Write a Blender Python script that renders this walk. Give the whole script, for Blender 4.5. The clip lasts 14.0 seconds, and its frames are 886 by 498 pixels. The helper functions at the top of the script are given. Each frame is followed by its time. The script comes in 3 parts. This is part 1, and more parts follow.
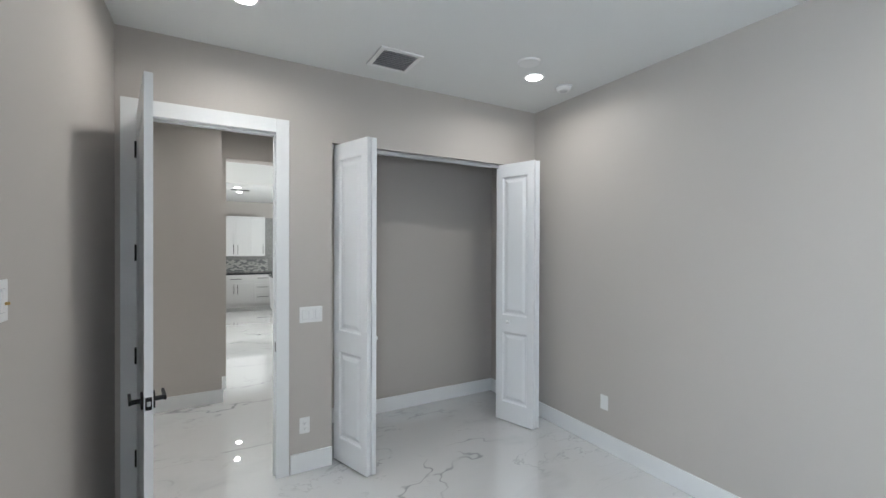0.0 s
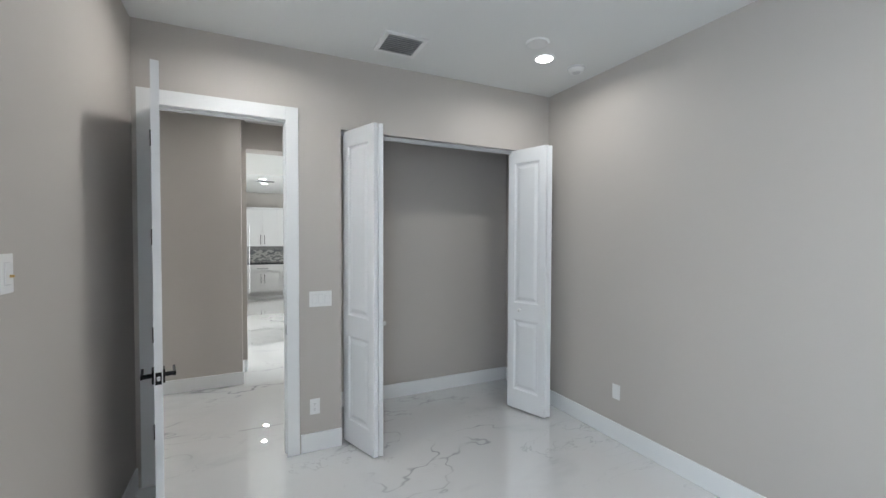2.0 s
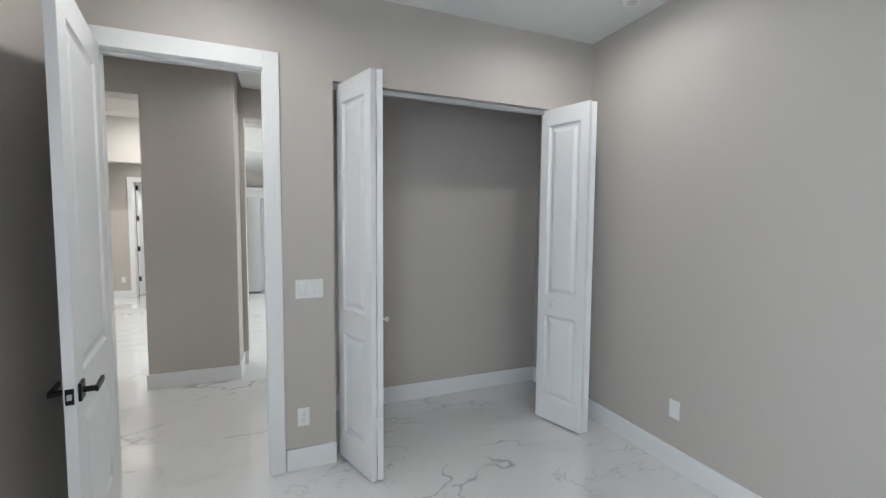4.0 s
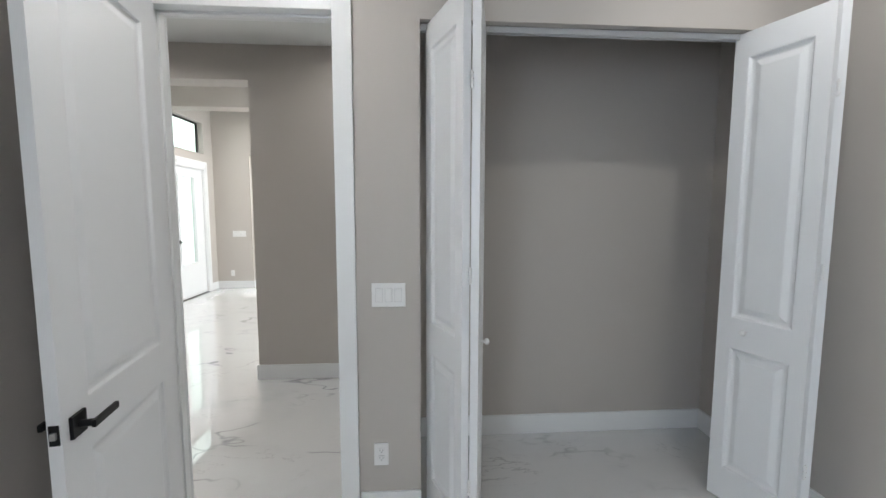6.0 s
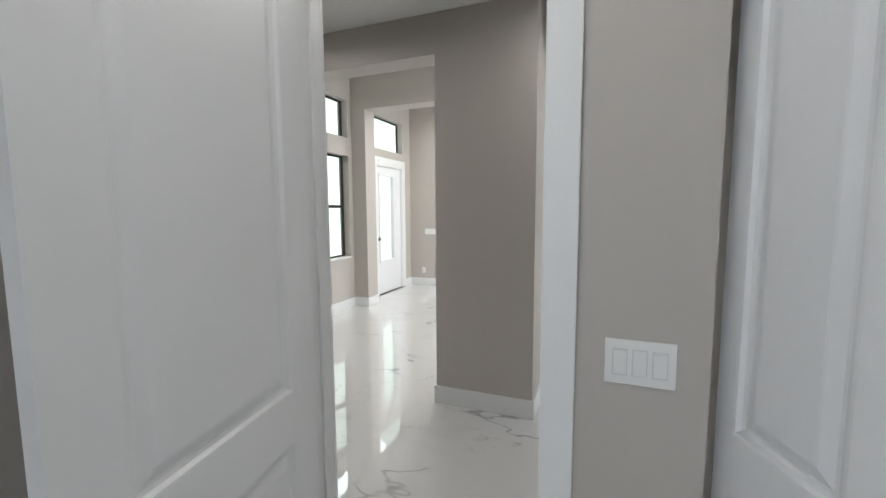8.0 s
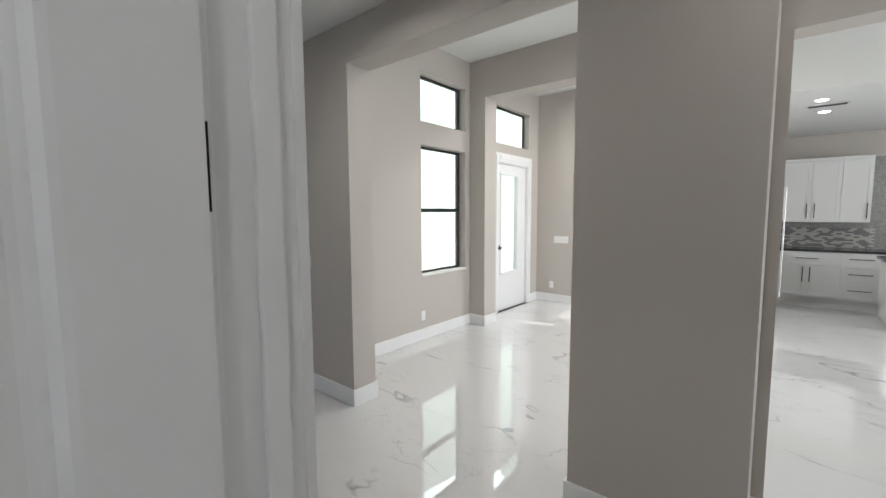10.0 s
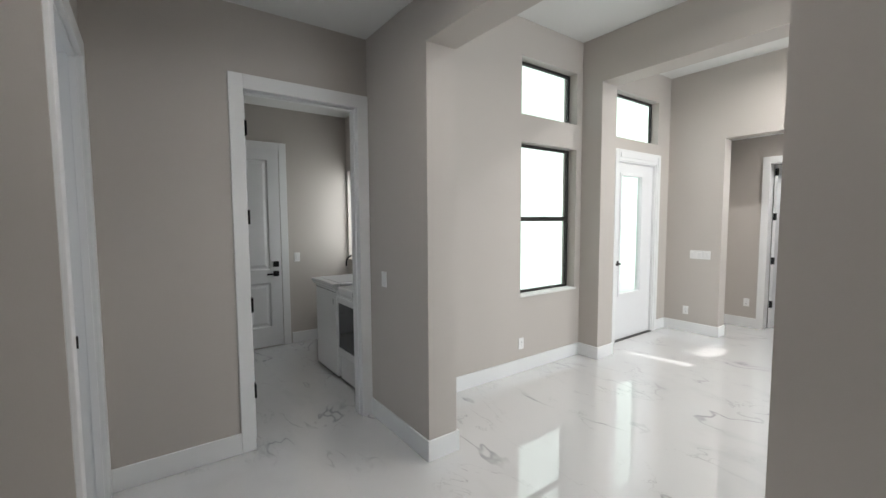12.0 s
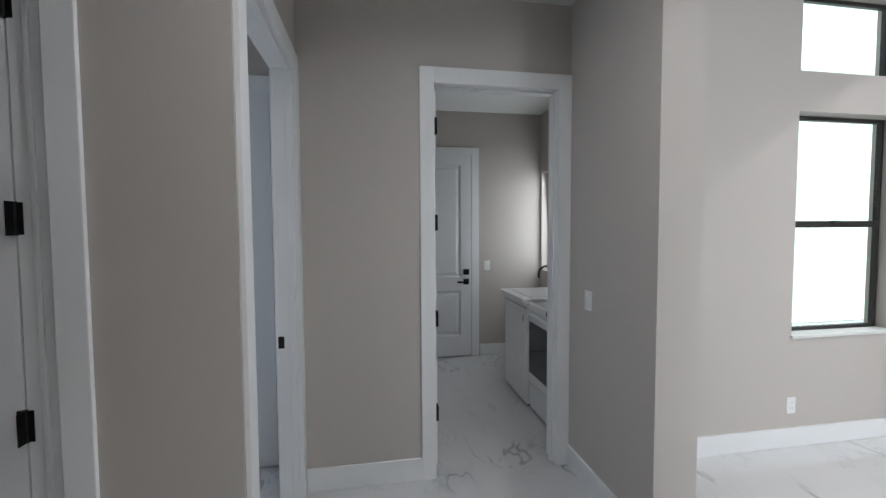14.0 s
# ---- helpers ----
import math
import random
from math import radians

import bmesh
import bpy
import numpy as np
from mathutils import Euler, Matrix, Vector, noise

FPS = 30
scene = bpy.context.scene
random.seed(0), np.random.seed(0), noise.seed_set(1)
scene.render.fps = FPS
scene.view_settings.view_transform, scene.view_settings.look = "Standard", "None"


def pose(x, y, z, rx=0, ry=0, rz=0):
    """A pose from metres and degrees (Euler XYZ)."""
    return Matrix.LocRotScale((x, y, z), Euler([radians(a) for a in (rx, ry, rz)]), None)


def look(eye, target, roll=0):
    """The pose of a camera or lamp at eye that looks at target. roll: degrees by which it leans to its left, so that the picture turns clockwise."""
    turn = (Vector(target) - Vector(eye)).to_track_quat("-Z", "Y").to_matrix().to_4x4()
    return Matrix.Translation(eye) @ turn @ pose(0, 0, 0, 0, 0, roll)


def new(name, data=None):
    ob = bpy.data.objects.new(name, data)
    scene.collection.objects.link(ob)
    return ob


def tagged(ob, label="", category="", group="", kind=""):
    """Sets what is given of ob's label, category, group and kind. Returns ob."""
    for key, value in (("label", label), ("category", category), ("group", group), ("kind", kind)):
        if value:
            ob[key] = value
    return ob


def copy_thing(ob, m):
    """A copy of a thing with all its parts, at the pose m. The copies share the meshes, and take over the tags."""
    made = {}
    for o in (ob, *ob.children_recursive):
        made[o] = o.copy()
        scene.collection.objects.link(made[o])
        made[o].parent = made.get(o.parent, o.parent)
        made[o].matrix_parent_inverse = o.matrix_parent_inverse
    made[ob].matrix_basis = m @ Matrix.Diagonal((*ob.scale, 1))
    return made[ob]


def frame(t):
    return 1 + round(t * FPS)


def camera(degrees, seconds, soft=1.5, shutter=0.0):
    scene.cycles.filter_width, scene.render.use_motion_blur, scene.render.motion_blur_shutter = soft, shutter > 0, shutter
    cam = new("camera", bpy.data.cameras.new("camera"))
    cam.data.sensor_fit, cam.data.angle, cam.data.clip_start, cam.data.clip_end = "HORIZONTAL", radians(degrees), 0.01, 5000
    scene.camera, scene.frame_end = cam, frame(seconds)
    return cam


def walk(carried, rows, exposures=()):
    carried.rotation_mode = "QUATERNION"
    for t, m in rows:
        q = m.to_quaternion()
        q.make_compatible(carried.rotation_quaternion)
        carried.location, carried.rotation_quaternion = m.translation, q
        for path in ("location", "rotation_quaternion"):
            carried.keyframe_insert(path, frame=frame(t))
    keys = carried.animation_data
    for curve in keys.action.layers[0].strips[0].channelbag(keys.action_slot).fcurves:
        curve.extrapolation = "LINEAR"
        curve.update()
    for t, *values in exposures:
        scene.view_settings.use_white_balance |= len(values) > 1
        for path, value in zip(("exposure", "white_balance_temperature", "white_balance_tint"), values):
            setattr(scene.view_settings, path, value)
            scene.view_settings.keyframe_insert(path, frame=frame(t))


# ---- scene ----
cam = camera(94.6, 14.0)
PATH = [
    (0, (0.118, 0.255, 1.645), (1.096, 2.0, 1.634), 0.2),
    (0.5, (0.12, 0.171, 1.651), (1.05, 1.942, 1.633), 0.2),
    (1, (0.139, 0.14, 1.641), (1.045, 1.923, 1.617), 0.2),
    (1.5, (0.185, 0.146, 1.627), (1.066, 1.941, 1.588), 0.2),
    (2, (0.249, 0.193, 1.598), (1.112, 1.997, 1.548), 0.2),
    (2.5, (0.334, 0.3, 1.579), (1.184, 2.108, 1.501), 0.2),
    (2.7, (0.369, 0.365, 1.588), (1.217, 2.174, 1.49), 0.3),
    (5, (0.733, 0.99, 1.537), (1.25, 2.916, 1.387), 0.3),
    (5.5, (0.819, 1.182, 1.536), (1.161, 3.145, 1.363), 0.2),
    (6, (0.871, 1.387, 1.549), (1.006, 3.374, 1.364), 0.1),
    (6.5, (0.857, 1.594, 1.546), (0.774, 3.583, 1.354), -0.1),
    (7, (0.784, 1.823, 1.572), (0.475, 3.789, 1.37), -0.1),
    (7.5, (0.728, 2.025, 1.557), (0.193, 3.941, 1.356), -0.2),
    (8, (0.653, 2.241, 1.533), (-0.086, 4.09, 1.34), -0.3),
    (8.5, (0.566, 2.481, 1.547), (-0.343, 4.252, 1.356), -0.3),
    (10.8, (0.055, 3.422, 1.552), (-1.345, 4.841, 1.387), -0.2),
    (11, (0.015, 3.481, 1.564), (-1.416, 4.868, 1.401), -0.2),
    (11.5, (-0.084, 3.607, 1.577), (-1.605, 4.898, 1.424), -0.3),
    (12, (-0.189, 3.701, 1.574), (-1.805, 4.872, 1.435), -0.3),
    (12.5, (-0.313, 3.774, 1.592), (-2.029, 4.792, 1.464), -0.4),
    (13, (-0.428, 3.819, 1.578), (-2.246, 4.646, 1.462), -0.3),
    (13.5, (-0.554, 3.845, 1.568), (-2.461, 4.44, 1.46), -0.3),
    (14, (-0.695, 3.876, 1.565), (-2.664, 4.215, 1.467), -0.3),
]
walk(cam, [(t, look(eye, target, roll)) for t, eye, target, roll in PATH],
     exposures=[(0, 0.08, 6300, 10), (2.5, 0.08, 6300, 10), (6, -0.02, 6400, 11), (7.5, -0.08, 6400, 11), (8.5, -0.42, 6450, 12), (11, -0.32, 6450, 12),
                (12, -0.38, 6400, 12), (13, -0.45, 6150, 13), (14, -0.36, 6050, 13)])

# ---- world, sun, large lights ----
world = bpy.data.worlds.new("daylight")
scene.world = world
world.use_nodes = True
wn = world.node_tree.nodes
sky = wn.new("ShaderNodeTexSky")
sky.sky_type, sky.sun_disc = "NISHITA", False
SUN_DIR = Vector((1.0, 0.2, -1.95)).normalized()
sky.sun_elevation = math.asin(-SUN_DIR.z)
sky.sun_rotation = math.atan2(-SUN_DIR.x, -SUN_DIR.y)
wn["Background"].inputs["Strength"].default_value = 0.12
world.node_tree.links.new(sky.outputs[0], wn["Background"].inputs["Color"])
sun = new("sun", bpy.data.lights.new("sun", "SUN"))
sun.data.energy, sun.data.angle, sun.data.color = 5.0, radians(0.5), (1.0, 0.96, 0.9)
sun.matrix_world = look((0, 0, 0), SUN_DIR)


def area(name, eye, target, w, h, watts, color=(1, 1, 1)):
    ob = new(name, bpy.data.lights.new(name, "AREA"))
    ob.data.shape, ob.data.size, ob.data.size_y = "RECTANGLE", w, h
    ob.data.energy, ob.data.color = watts, color
    ob.matrix_world = look(eye, target)
    return ob


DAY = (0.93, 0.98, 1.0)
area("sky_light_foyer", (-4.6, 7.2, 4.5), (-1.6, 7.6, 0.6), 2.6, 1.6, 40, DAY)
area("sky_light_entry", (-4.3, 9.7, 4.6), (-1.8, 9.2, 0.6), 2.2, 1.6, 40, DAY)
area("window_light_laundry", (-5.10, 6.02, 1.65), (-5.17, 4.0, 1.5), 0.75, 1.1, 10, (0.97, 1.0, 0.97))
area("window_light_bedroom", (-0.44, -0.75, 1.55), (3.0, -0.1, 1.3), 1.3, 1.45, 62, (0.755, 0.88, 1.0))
# Added lamp at an unseen opening, keeps the side room lit.
area("fill_light_side_room", (-2.8, 1.53, 1.6), (-2.8, 3.0, 1.5), 0.9, 1.0, 9, (0.78, 0.89, 1.0))
# Added lamp that brightens the bathroom door leaf.
area("fill_light_bathroom", (-1.6, 12.86, 1.9), (-1.7, 11.0, 1.3), 0.6, 0.3, 14, DAY)
# Added fill lamp on the unseen east side, brightens foyer and great room.
area("fill_light_great_room", (6.0, 7.6, 1.5), (0, 7.6, 1.3), 4.2, 2.5, 260, DAY)

# ---- materials ----


def material(name, color, rough=0.5, metal=0.0, vary=0.05, scale=1.5, bump=0.0, grain=120.0, spec=0.5):
    """A surface with broad tonal drift, fine grain relief and uneven gloss."""
    m = bpy.data.materials.new(name)
    m.use_nodes = True
    nt = m.node_tree
    n, l = nt.nodes, nt.links
    b = n["Principled BSDF"]
    b.inputs["Metallic"].default_value = metal
    b.inputs["Specular IOR Level"].default_value = spec
    geo = n.new("ShaderNodeNewGeometry")
    big = n.new("ShaderNodeTexNoise")
    big.inputs["Scale"].default_value, big.inputs["Detail"].default_value = scale, 4
    l.new(geo.outputs["Position"], big.inputs["Vector"])
    ramp = n.new("ShaderNodeMix")
    ramp.data_type = "RGBA"
    ramp.inputs[6].default_value = (*[c * (1 - vary) for c in color], 1)
    ramp.inputs[7].default_value = (*[min(1, c * (1 + vary)) for c in color], 1)
    l.new(big.outputs["Fac"], ramp.inputs[0])
    l.new(ramp.outputs[2], b.inputs["Base Color"])
    rr = n.new("ShaderNodeMapRange")
    rr.inputs["To Min"].default_value, rr.inputs["To Max"].default_value = rough * 0.85, min(1, rough * 1.15)
    l.new(big.outputs["Fac"], rr.inputs["Value"])
    l.new(rr.outputs[0], b.inputs["Roughness"])
    if bump:
        fine = n.new("ShaderNodeTexNoise")
        fine.inputs["Scale"].default_value, fine.inputs["Detail"].default_value = grain, 3
        l.new(geo.outputs["Position"], fine.inputs["Vector"])
        bp = n.new("ShaderNodeBump")
        bp.inputs["Strength"].default_value, bp.inputs["Distance"].default_value = bump, 0.002
        l.new(fine.outputs["Fac"], bp.inputs["Height"])
        l.new(bp.outputs[0], b.inputs["Normal"])
    return m


def marble(name):
    """Polished white porcelain with drifting grey veins."""
    m = bpy.data.materials.new(name)
    m.use_nodes = True
    nt = m.node_tree
    n, l = nt.nodes, nt.links
    b = n["Principled BSDF"]
    geo = n.new("ShaderNodeNewGeometry")

    def noise_tex(scale, detail, rough=0.5, dist=0.0, offset=(0, 0, 0), stretch=(1, 1, 1), turn=0.0):
        mp = n.new("ShaderNodeMapping")
        mp.inputs["Location"].default_value, mp.inputs["Scale"].default_value = offset, stretch
        mp.inputs["Rotation"].default_value = (0, 0, turn)
        l.new(geo.outputs["Position"], mp.inputs["Vector"])
        t = n.new("ShaderNodeTexNoise")
        t.inputs["Scale"].default_value, t.inputs["Detail"].default_value = scale, detail
        t.inputs["Roughness"].default_value, t.inputs["Distortion"].default_value = rough, dist
        l.new(mp.outputs[0], t.inputs["Vector"])
        return t.outputs["Fac"]

    def maths(op, a, c):
        t = n.new("ShaderNodeMath")
        t.operation = op
        t.use_clamp = op == "MULTIPLY"
        for k, v in ((0, a), (1, c)):
            if isinstance(v, (int, float)):
                t.inputs[k].default_value = v
            else:
                l.new(v, t.inputs[k])
        return t.outputs[0]

    def ridge(f, width):
        d = maths("ABSOLUTE", maths("SUBTRACT", f, 0.5), 0)
        t = n.new("ShaderNodeMapRange")
        t.interpolation_type = "SMOOTHSTEP"
        t.inputs["From Min"].default_value, t.inputs["From Max"].default_value = 0, width
        t.inputs["To Min"].default_value, t.inputs["To Max"].default_value = 1, 0
        l.new(d, t.inputs["Value"])
        return t.outputs[0]

    def gate(f, lo, hi):
        t = n.new("ShaderNodeMapRange")
        t.inputs["From Min"].default_value, t.inputs["From Max"].default_value = lo, hi
        l.new(f, t.inputs["Value"])
        return t.outputs[0]

    main = noise_tex(0.70, 4, 0.55, 0.25, (3.3, 1.2, 0), (0.8, 1.7, 1), 0.55)
    strong = maths("MULTIPLY", ridge(main, 0.0085), gate(noise_tex(1.7, 3, 0.6, 0, (9, 4, 0)), 0.48, 0.64))
    fine = maths("MULTIPLY", ridge(noise_tex(1.25, 6, 0.62, 0.6, (5, 7, 0), (0.7, 1.6, 1), 0.5), 0.0065),
                 gate(noise_tex(2.0, 2, 0.5, 0, (1, 8, 0)), 0.48, 0.66))
    cloud = maths("MULTIPLY", ridge(main, 0.06), gate(noise_tex(1.3, 3, 0.6, 0, (2, 2, 0)), 0.47, 0.75))
    c1 = n.new("ShaderNodeMix")
    c1.data_type = "RGBA"
    c1.inputs[6].default_value, c1.inputs[7].default_value = (0.68, 0.685, 0.685, 1), (0.50, 0.51, 0.525, 1)
    l.new(maths("MULTIPLY", cloud, 0.5), c1.inputs[0])
    c2 = n.new("ShaderNodeMix")
    c2.data_type = "RGBA"
    c2.inputs[7].default_value = (0.20, 0.205, 0.22, 1)
    l.new(c1.outputs[2], c2.inputs[6])
    l.new(maths("MULTIPLY", maths("MAXIMUM", strong, maths("MULTIPLY", fine, 0.65)), 0.68), c2.inputs[0])
    l.new(c2.outputs[2], b.inputs["Base Color"])
    gl = n.new("ShaderNodeMapRange")
    gl.inputs["To Min"].default_value, gl.inputs["To Max"].default_value = 0.006, 0.016
    l.new(noise_tex(6, 3), gl.inputs["Value"])
    l.new(gl.outputs[0], b.inputs["Roughness"])
    b.inputs["Specular IOR Level"].default_value = 0.8
    b.inputs["Coat Weight"].default_value, b.inputs["Coat IOR"].default_value, b.inputs["Coat Roughness"].default_value = 1.0, 1.8, 0.005
    wav = n.new("ShaderNodeBump")
    wav.inputs["Strength"].default_value, wav.inputs["Distance"].default_value = 0.035, 0.004
    l.new(noise_tex(3.2, 2), wav.inputs["Height"])
    l.new(wav.outputs[0], b.inputs["Normal"])
    return m


def glow(name, color, strength):
    m = bpy.data.materials.new(name)
    m.use_nodes = True
    b = m.node_tree.nodes["Principled BSDF"]
    b.inputs["Base Color"].default_value = (0.02, 0.02, 0.02, 1)
    b.inputs["Emission Color"].default_value = (*color, 1)
    b.inputs["Emission Strength"].default_value = strength
    return m


def pane_glass(name, tint):
    m = bpy.data.materials.new(name)
    m.use_nodes = True
    n, l = m.node_tree.nodes, m.node_tree.links
    n.remove(n["Principled BSDF"])
    tr, gl, mx, fr = (n.new("ShaderNodeBsdfTransparent"), n.new("ShaderNodeBsdfGlossy"), n.new("ShaderNodeMixShader"), n.new("ShaderNodeValue"))
    tr.inputs["Color"].default_value = (*tint, 1)
    gl.inputs["Roughness"].default_value = 0.03
    fr.outputs[0].default_value = 0.04
    l.new(fr.outputs[0], mx.inputs[0])
    l.new(tr.outputs[0], mx.inputs[1])
    l.new(gl.outputs[0], mx.inputs[2])
    l.new(mx.outputs[0], n["Material Output"].inputs["Surface"])
    return m


WALL = material("greige_wall_paint", (0.50, 0.465, 0.430), 0.55, vary=0.02, scale=0.8, bump=0.12, grain=160)
CEIL = material("ceiling_paint", (0.74, 0.745, 0.73), 0.8, vary=0.015, scale=0.7, bump=0.15, grain=140)
TRIM = material("white_trim_enamel", (0.80, 0.81, 0.81), 0.32, vary=0.02, scale=2.5, bump=0.04, grain=70)
DOORW = material("white_door_paint", (0.78, 0.79, 0.80), 0.34, vary=0.02, scale=2.5, bump=0.07, grain=55)
FLOOR = marble("polished_marble_tile")
BLACK = material("matte_black_metal", (0.012, 0.012, 0.013), 0.42, 0.6, vary=0.2, scale=9)
BRONZE = material("dark_bronze_frame", (0.035, 0.034, 0.032), 0.4, 0.4, vary=0.15, scale=6)
PLATE = material("white_plastic", (0.80, 0.80, 0.79), 0.3, vary=0.02, scale=8)
SLOT = material("dark_slot", (0.06, 0.06, 0.06), 0.6)
STEEL = material("brushed_steel", (0.6, 0.6, 0.6), 0.3, 1.0, vary=0.05, scale=12)
VENT = material("vent_enamel", (0.62, 0.62, 0.62), 0.45, vary=0.03)
APPL = material("appliance_enamel", (0.80, 0.81, 0.82), 0.22, vary=0.015, scale=3)
DGLASS = material("smoked_glass", (0.03, 0.033, 0.038), 0.06, vary=0.1)
GREYP = material("grey_plastic", (0.33, 0.34, 0.35), 0.35)
COUNTER = material("dark_granite", (0.045, 0.045, 0.05), 0.15, vary=0.4, scale=45)
MOSAIC = material("grey_mosaic", (0.30, 0.30, 0.29), 0.25, vary=0.45, scale=28)
CAB = material("white_lacquer", (0.74, 0.74, 0.73), 0.3, vary=0.01)
# Dark tone puts the gloom of the unlit bathroom into the wall colour.
DARKROOM = material("dark_room_tone", (0.16, 0.19, 0.21), 0.25, vary=0.15, scale=4)
LED = glow("led_diffuser", (1.0, 0.97, 0.93), 14)
BACK = glow("bright_haze", (0.64, 0.69, 0.65), 2.9)
PANE = pane_glass("window_glass", (0.93, 0.97, 0.95))
CONC = material("porch_concrete", (0.45, 0.44, 0.42), 0.85, vary=0.1, bump=0.3)
STUCCO = material("white_stucco", (0.7, 0.7, 0.68), 0.9, vary=0.05, bump=0.3)

# ---- mesh helpers ----


def box(bm, x0, x1, y0, y1, z0, z1, bevel=0.0, mat=0, seg=2):
    g = bmesh.ops.create_cube(bm, size=1, matrix=Matrix.Translation(((x0 + x1) / 2, (y0 + y1) / 2, (z0 + z1) / 2)) @ Matrix.Diagonal((abs(x1 - x0), abs(y1 - y0), abs(z1 - z0), 1)))
    if bevel:
        es = {e for v in g["verts"] for e in v.link_edges}
        bmesh.ops.bevel(bm, geom=list(es), offset=bevel, segments=seg, affect="EDGES", profile=0.6)


def tube(bm, a, b, r, r2=None, seg=20):
    a, b = Vector(a), Vector(b)
    m = Matrix.Translation((a + b) / 2) @ (b - a).to_track_quat("Z", "Y").to_matrix().to_4x4()
    bmesh.ops.create_cone(bm, cap_ends=True, segments=seg, radius1=r, radius2=r if r2 is None else r2, depth=(b - a).length, matrix=m)


def mesh_of(name, bm, mat):
    me = bpy.data.meshes.new(name)
    bmesh.ops.recalc_face_normals(bm, faces=bm.faces)
    bm.to_mesh(me)
    bm.free()
    me.materials.append(mat)
    return me


def part(name, bm, mat, parent=None, label=""):
    ob = new(name, mesh_of(name, bm, mat))
    if parent is not None:
        ob.parent = parent
    if label:
        ob["label"] = label
    return ob


def smooth(ob, angle=35):
    for p in ob.data.polygons:
        p.use_smooth = True
    ob.data.set_sharp_from_angle(angle=radians(angle))
    return ob


def boxes(*dims, bevel=0.0):
    bm = bmesh.new()
    for d in dims:
        box(bm, *d, bevel=bevel)
    return bm


def thing(name, label, category, m=None, group="", kind=""):
    e = new(name)
    e.empty_display_size = 0.1
    if m is not None:
        e.matrix_world = m
    return tagged(e, label, category, group, kind)


def structure(name, bm, mat, label, category="wall"):
    return tagged(part(name, bm, mat), label, category, kind="structure")


def wall_run(name, axis, at0, at1, a, b, top, holes, label, mat=None):
    """A wall between at0 and at1 across, from a to b along the axis, with holes (from, to, sill, head)."""
    bm = bmesh.new()

    def put(u0, u1, z0, z1):
        if u1 - u0 > 1e-4 and z1 - z0 > 1e-4:
            if axis == "x":
                box(bm, u0, u1, at0, at1, z0, z1)
            else:
                box(bm, at0, at1, u0, u1, z0, z1)
    cols = sorted({a, b, *[h[0] for h in holes], *[h[1] for h in holes]})
    for u0, u1 in zip(cols, cols[1:]):
        z = 0.0
        for h in sorted((h for h in holes if h[0] <= u0 + 1e-6 and h[1] >= u1 - 1e-6), key=lambda h: h[2]):
            put(u0, u1, z, h[2])
            z = h[3]
        put(u0, u1, z, top)
    return structure(name, bm, WALL if mat is None else mat, label)


# ---- floor and ceilings ----
H, HF, HEAD = 2.968, 3.55, 2.672
Y0, Y1 = 3.35, 3.455          # wall between bedroom and hall
S0, S1 = 5.137, 5.362          # wall between hall and foyer
structure("floor", boxes((-6.2, 6.4, -2.0, 14.5, -0.12, 0)), FLOOR, "polished white marble-look porcelain floor with grey veins", "floor")
structure("ceiling", boxes((-6.1, 3.2, -1.95, S0 - 0.002, H, H + 0.1), (0.23, 3.2, S0 - 0.002, 5.6, H, H + 0.1), (-6.1, -3.42, S0 - 0.002, 6.1, H, H + 0.1)), CEIL, "smooth white painted ceiling over bedroom and hall", "ceiling")
structure("ceiling_foyer", boxes((-3.6, 6.3, S1 - 0.1, 14.2, HF, HF + 0.1)), CEIL, "high white painted ceiling over the foyer", "ceiling")
structure("ceiling_kitchen", boxes((-0.44, 6.1, 9.3, 12.94, 2.88, 3.6)), CEIL, "lower white kitchen ceiling with a drop edge", "ceiling")
structure("ceiling_bathroom", boxes((-2.7, -0.92, 10.0, 13.0, 2.72, 2.80)), CEIL, "white ceiling of the far passage and bathroom", "ceiling")

# ---- walls ----
DX0, DX1 = -0.292, 0.507      # bedroom door opening
AX0, AX1 = -3.10, -2.175       # hall door beside the laundry
BW, BY0, BY1 = -2.085, 2.13, 2.955   # side passage wall and its door
CX0, CX1 = 0.895, 2.80        # bedroom closet opening
LX = -3.172                   # hall face of the laundry wall
LY0, LY1 = 4.243, 5.055       # laundry door
wall_run("wall_bedroom_hall", "x", Y0, Y1, -0.52, 0.895, H, [(DX0, DX1, 0, 2.452)], "greige painted wall with the bedroom door opening")
wall_run("wall_hall_south", "x", Y0, Y1, -5.72, BW, H, [(AX0, AX1, 0, 2.452)], "greige hall wall with a white door opening")
wall_run("wall_passage_side", "y", BW - 0.11, BW, 1.6, Y0, H, [(BY0, BY1, 0, 2.452)], "greige side passage wall with a closed white door")
wall_run("wall_closet_front", "x", Y0, Y1, 0.895, 3.0, H, [(CX0, CX1, 0, 2.425)], "greige painted wall over the closet opening")
wall_run("wall_closet_back", "x", 4.08, 4.19, 0.70, 3.0, H, [], "greige closet back wall")
wall_run("wall_closet_side", "y", 0.70, 0.81, Y1, 4.08, H, [], "greige closet side wall")
wall_run("wall_bedroom_east", "y", 2.89, 3.0, -1.7, Y0, H, [], "long greige bedroom wall")
wall_run("wall_closet_east", "y", 2.90, 3.0, Y1, 4.08, H, [], "greige closet end wall")
wall_run("wall_bedroom_west", "y", -0.52, -0.40, -1.7, Y0, H, [(-1.40, -0.10, 0.80, 2.30)], "greige bedroom wall beside the open door")
wall_run("wall_bedroom_south", "x", -1.82, -1.70, -0.52, 3.0, H, [], "greige bedroom end wall")
